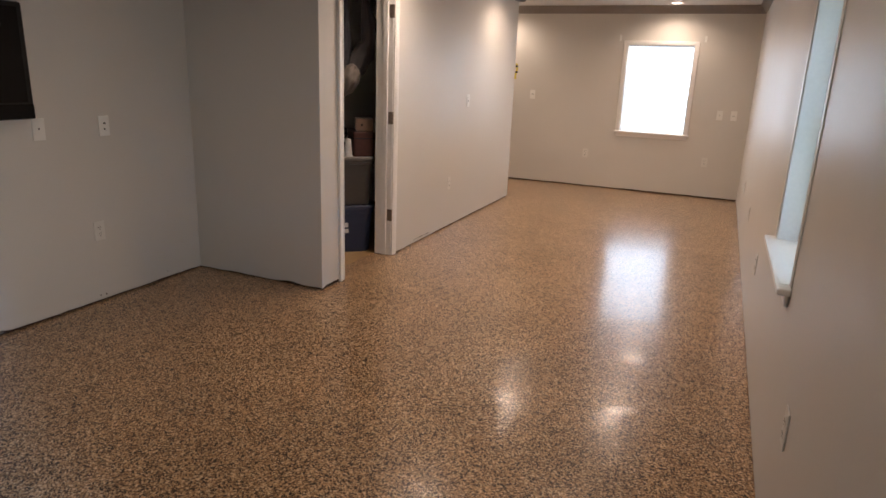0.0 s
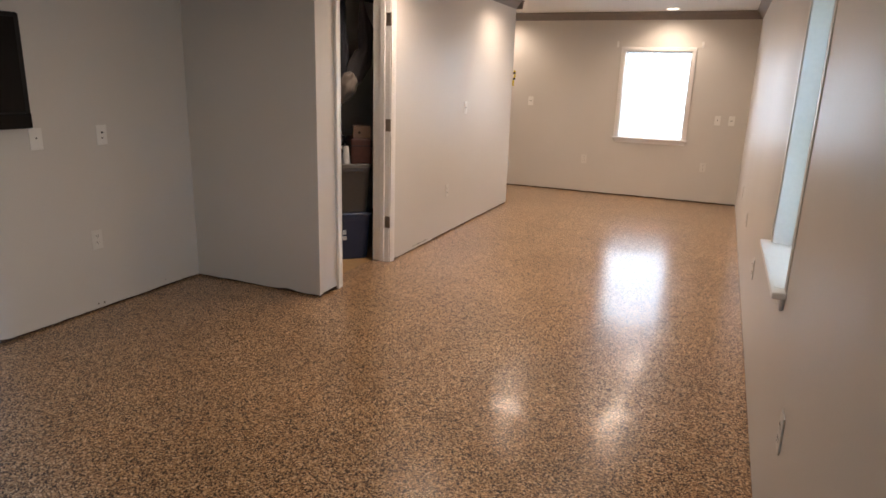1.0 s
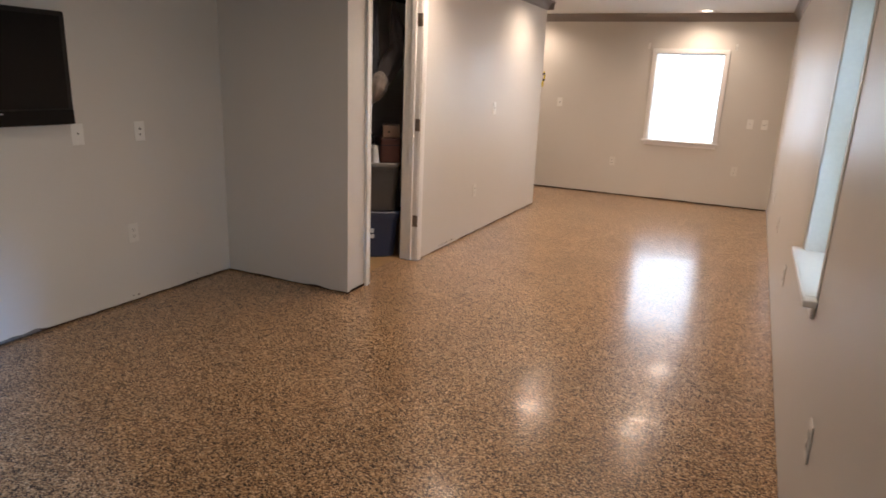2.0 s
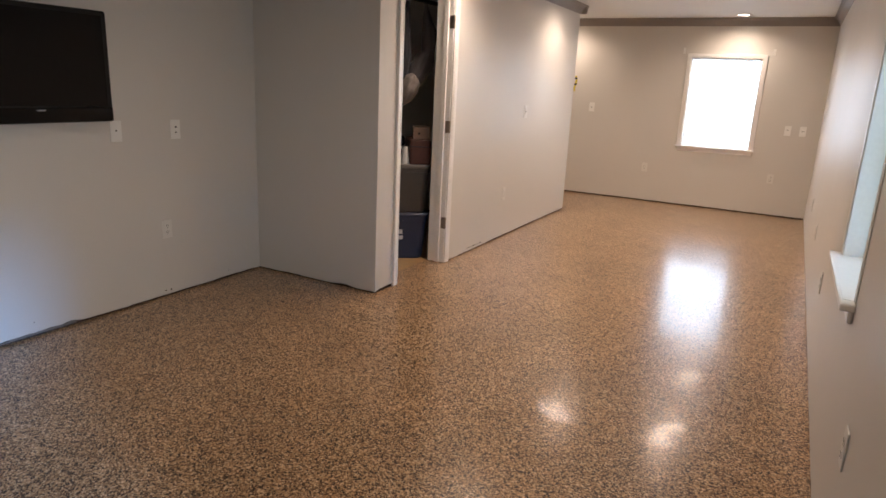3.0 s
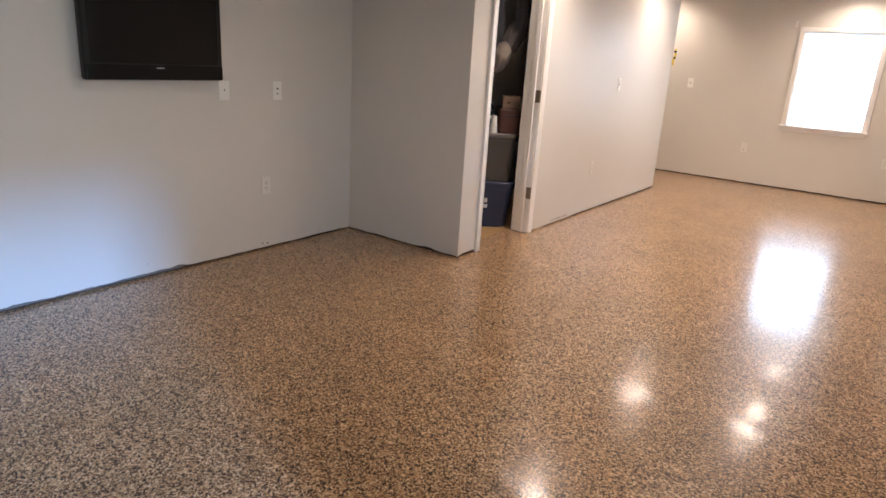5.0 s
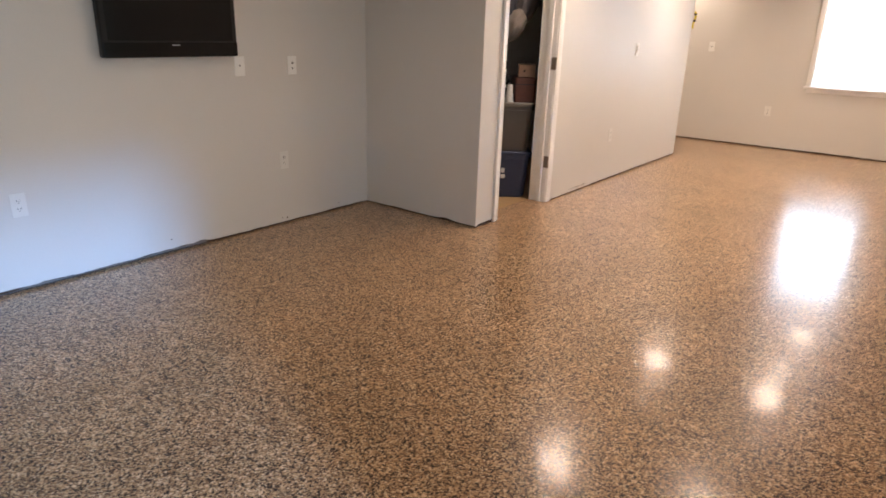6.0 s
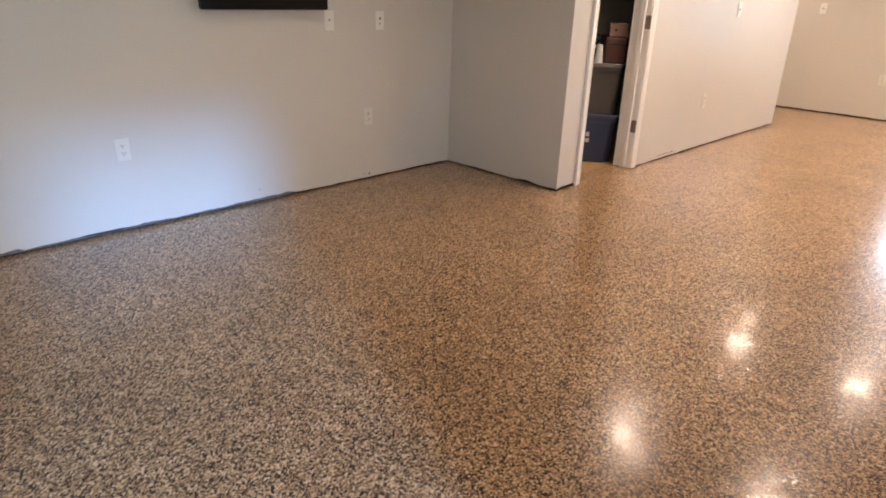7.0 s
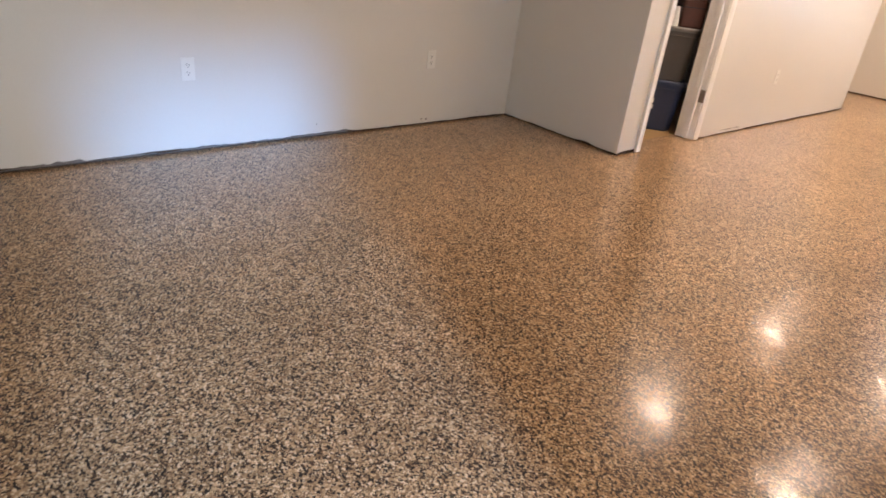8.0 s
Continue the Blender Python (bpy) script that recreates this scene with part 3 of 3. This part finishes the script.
# ---- television on the west wall ----
tv = thing("television", pose(X_WEST, -1.516, 1.102), "switched-off black flat television mounted on wall", "television")
bm = bmesh.new()
box(bm, 0.035, 0.085, -0.385, 0.385, 0.0, 0.56, 0.012, 3)
part("cabinet", bm, M_DARK, tv)
bm = bmesh.new()
box(bm, 0.083, 0.0865, -0.355, 0.355, 0.085, 0.535, 0.001, 1)
part("screen", bm, M_SCREEN, tv, "dark glossy screen")
bm = bmesh.new()
box(bm, 0.082, 0.09, -0.38, 0.38, 0.004, 0.075, 0.003, 2)
part("speaker_bar", bm, M_SCREEN, tv, "glossy black lower bezel")
bm = bmesh.new()
box(bm, 0.0895, 0.091, -0.022, 0.022, 0.06, 0.066)
part("badge", bm, M_GREY, tv, "small silver badge bar")
bm = bmesh.new()
box(bm, 0.0, 0.036, -0.2, 0.2, 0.14, 0.44, 0.004)
part("wall_mount", bm, M_DARK, tv)

# ---- closet contents ----
FACE = pose(-0.52, 0.945, -0.002, 0, 0, 39.7)     # totes stand askew; local -y is their front


def tote(name, m, w, d, h, body_mat, lid_mat, label):
    t = thing(name, m, label, "storage tote", "stacked storage totes")
    bm = bmesh.new()

    def ring(sx, sy, z, r=0.06, n=6):
        pts = []
        for cx, cy, a0 in ((sx - r, sy - r, 0), (-sx + r, sy - r, 90), (-sx + r, -sy + r, 180), (sx - r, -sy + r, 270)):
            for i in range(n + 1):
                a = radians(a0 + 90 * i / n)
                pts.append(bm.verts.new((cx + r * math.cos(a), cy + r * math.sin(a), z)))
        return pts

    def skin(rings, cap_lo=True, cap_hi=True):
        for p, q in zip(rings, rings[1:]):
            for i in range(len(p)):
                bm.faces.new((p[i], p[(i + 1) % len(p)], q[(i + 1) % len(p)], q[i]))
        if cap_lo:
            bm.faces.new(rings[0][::-1])
        if cap_hi:
            bm.faces.new(rings[-1])

    W, E = w / 2, d / 2
    skin([ring(W - 0.045, E - 0.045, 0.0), ring(W - 0.035, E - 0.035, 0.012), ring(W - 0.012, E - 0.012, h - 0.06), ring(W - 0.004, E - 0.004, h - 0.058), ring(W - 0.003, E - 0.003, h - 0.026)])
    part("tub", bm, body_mat, t, smooth=False)
    bm = bmesh.new()
    skin([ring(W - 0.001, E - 0.001, h - 0.03), ring(W + 0.002, E + 0.002, h - 0.026), ring(W + 0.002, E + 0.002, h - 0.008), ring(W - 0.006, E - 0.006, h), ring(W - 0.03, E - 0.03, h), ring(W - 0.036, E - 0.036, h - 0.008)])
    part("lid", bm, lid_mat, t, "snap-on lid with raised rim")
    return t


blue = tote("storage_tote", FACE, 0.6, 0.42, 0.38, M_BLUE, M_BLUE, "navy blue plastic storage tote on closet floor")
bm = bmesh.new()
box(bm, 0.062, 0.088, -0.2025, -0.197, 0.21, 0.245)
box(bm, 0.06, 0.092, -0.2, -0.194, 0.165, 0.195)
part("sticker", bm, M_LABEL, blue, "pale sticker with unreadable print")
tote("storage_tote", FACE @ pose(0.01, 0.005, 0.372), 0.59, 0.42, 0.39, M_TOTE, M_LID, "grey storage tote with pale lid, coloured dark for closet shade, on blue tote")

bag = thing("leather_case", FACE @ pose(0.216, -0.02, 0.755), "rust-brown leather case on the grey tote", "case")
bm = bmesh.new()
box(bm, -0.083, 0.083, -0.16, 0.16, 0.0, 0.198, 0.018, 3)
part("body", bm, M_RUST, bag)
bm = bmesh.new()
box(bm, -0.085, 0.085, -0.162, 0.162, 0.14, 0.147, 0.002)
part("seam", bm, M_NAVY, bag, "dark seam of the lid")

carton = thing("carton", FACE @ pose(0.235, -0.05, 0.953, 0, 0, -6), "small tan cardboard box on the leather case", "box")
bm = bmesh.new()
box(bm, -0.066, 0.066, -0.1, 0.1, 0.0, 0.092, 0.004)
part("body", bm, M_CARD, carton)
bm = bmesh.new()
disc(bm, pose(-0.022, -0.1005, 0.045, 90), 0.009, 0.009, 0.002, 16)
part("finger_hole", bm, M_DARK, carton, "dark round hole")

cup = thing("paper_cup", FACE @ pose(0.098, -0.155, 0.7545), "white paper cup upside down on tote lid", "cup")
bm = bmesh.new()
disc(bm, pose(0, 0, 0.07), 0.034, 0.02, 0.14, 20)
part("wall", bm, M_LABEL, cup)
bm = bmesh.new()
disc(bm, pose(0, 0, 0.004), 0.036, 0.036, 0.006, 20)
part("rim", bm, M_LABEL, cup)


def bundle(name, m, spine, mat, label, category, seed):
    """A soft hanging or folded bundle: one skin swept along a spine of (point, radius), with lengthwise folds."""
    bm = bmesh.new()
    n, per = 36, 5
    pts = []
    for (p, a), (q, b) in zip(spine, spine[1:]):
        pts += [(Vector(p).lerp(Vector(q), k / per), a + (b - a) * k / per) for k in range(per)]
    pts.append((Vector(spine[-1][0]), spine[-1][1]))
    rings = []
    for i, (p, rad) in enumerate(pts):
        way = (pts[min(i + 1, len(pts) - 1)][0] - pts[max(i - 1, 0)][0]).normalized()
        u = way.cross(Vector((0, 1, 0))).normalized()
        w = way.cross(u)
        ring = []
        for k in range(n):
            a = 2 * math.pi * k / n
            d = u * math.cos(a) + w * math.sin(a)
            f = 1 + 0.22 * noise.noise(d * 2.2 + p * 9 + Vector((seed, 0, 0))) + 0.1 * math.sin(9 * a + 6 * noise.noise(p * 9))
            ring.append(bm.verts.new(p + d * rad * f))
        rings.append(ring)
    for p, q in zip(rings, rings[1:]):
        for k in range(n):
            bm.faces.new((p[k], p[(k + 1) % n], q[(k + 1) % n], q[k]))
    bm.faces.new(rings[0][::-1])
    bm.faces.new(rings[-1])
    bmesh.ops.recalc_face_normals(bm, faces=bm.faces)
    ob = mesh_ob(name, bm, mat, True)
    ob.matrix_world = m
    return tagged(ob, label, category)


for z, r_, dx in ((0.815, 0.058, 0.0), (0.925, 0.056, 0.015), (1.03, 0.05, -0.01)):
    tagged(bundle("folded_cloth", FACE @ pose(0, 0, 0), [((-0.1 + dx, 0.04, z), 0.03), ((-0.06 + dx, 0.04, z), r_), ((0.06 + dx, 0.04, z), r_), ((0.1 + dx, 0.04, z), 0.03)], M_NAVY,
                  "dark rolled cloth stacked on the grey tote", "cloth", z), group="rolled cloths")
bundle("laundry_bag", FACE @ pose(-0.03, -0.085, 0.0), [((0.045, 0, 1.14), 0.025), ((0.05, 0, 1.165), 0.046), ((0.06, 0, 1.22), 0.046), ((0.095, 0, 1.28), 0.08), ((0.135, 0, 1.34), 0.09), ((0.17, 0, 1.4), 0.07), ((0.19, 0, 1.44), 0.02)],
       M_CLOTH, "hanging white cloth laundry bag, coloured dark for the closet's shade", "laundry bag", 5)
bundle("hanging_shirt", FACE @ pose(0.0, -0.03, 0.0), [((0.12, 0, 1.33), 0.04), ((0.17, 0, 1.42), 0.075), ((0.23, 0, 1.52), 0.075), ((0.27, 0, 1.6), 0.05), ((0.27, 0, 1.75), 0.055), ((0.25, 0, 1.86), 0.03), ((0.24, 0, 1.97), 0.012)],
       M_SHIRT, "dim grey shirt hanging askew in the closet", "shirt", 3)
bundle("garment_bag", FACE @ pose(0.0, -0.06, 0.0), [((0.06, 0, 1.33), 0.03), ((0.06, 0, 1.4), 0.06), ((0.06, 0, 1.62), 0.07), ((0.08, 0, 1.76), 0.04), ((0.1, 0, 1.97), 0.015)], M_NAVY,
       "dark garment bag hanging in the dark closet", "garment bag", 9)
rod = thing("closet_rod", pose(-0.29, 0.0, 1.97), "dark closet rod between the closet walls", "closet rod")
bm = bmesh.new()
disc(bm, pose(0, (0.115 + Y_END - 0.115) / 2, 0, 90), 0.016, 0.016, Y_END - 0.23, 16)
part("bar", bm, M_DARK, rod)

# ---- yellow tape end at the partition's corner ----
tape = thing("tape_scrap", pose(X_PART + 0.002, Y_END + 0.002, 1.45), "scrap of crumpled yellow tape on the wall corner", "tape")
bm = bmesh.new()
rows = [bm.verts.new((0.006 * math.sin(5 * k / 9) + dx, 0.012 * math.sin(2.2 * k / 3) + 0.012, 0.085 - 0.019 * k)) for k in range(10) for dx in (0.0, 0.022)]
for k in range(9):
    bm.faces.new((rows[2 * k], rows[2 * k + 1], rows[2 * k + 3], rows[2 * k + 2]))
bmesh.ops.solidify(bm, geom=bm.faces[:], thickness=0.004)
part("strip", bm, M_YELLOW, tape)
for dz in (0.045, -0.02):
    bm = bmesh.new()
    box(bm, 0.002, 0.027, 0.0, 0.022, dz, dz + 0.022, 0.003, 1)
    part("marking", bm, M_DARK, tape, "black marking on the tape")

# ---- outdoors ----
bm = bmesh.new()
bmesh.ops.create_grid(bm, x_segments=2, y_segments=2, size=1500)
ground = mesh_ob("ground", bm, M_EARTH)
ground.location.z = -0.25
tagged(ground, "grassy earth outside the house", "ground", kind="structure")
bm = bmesh.new()
box(bm, -14, 17, 13.9, 14.0, -0.25, 9)
tagged(mesh_ob("backdrop", bm, M_HAZE), "overexposed hazy daylight outside the window", "backdrop", kind="structure")
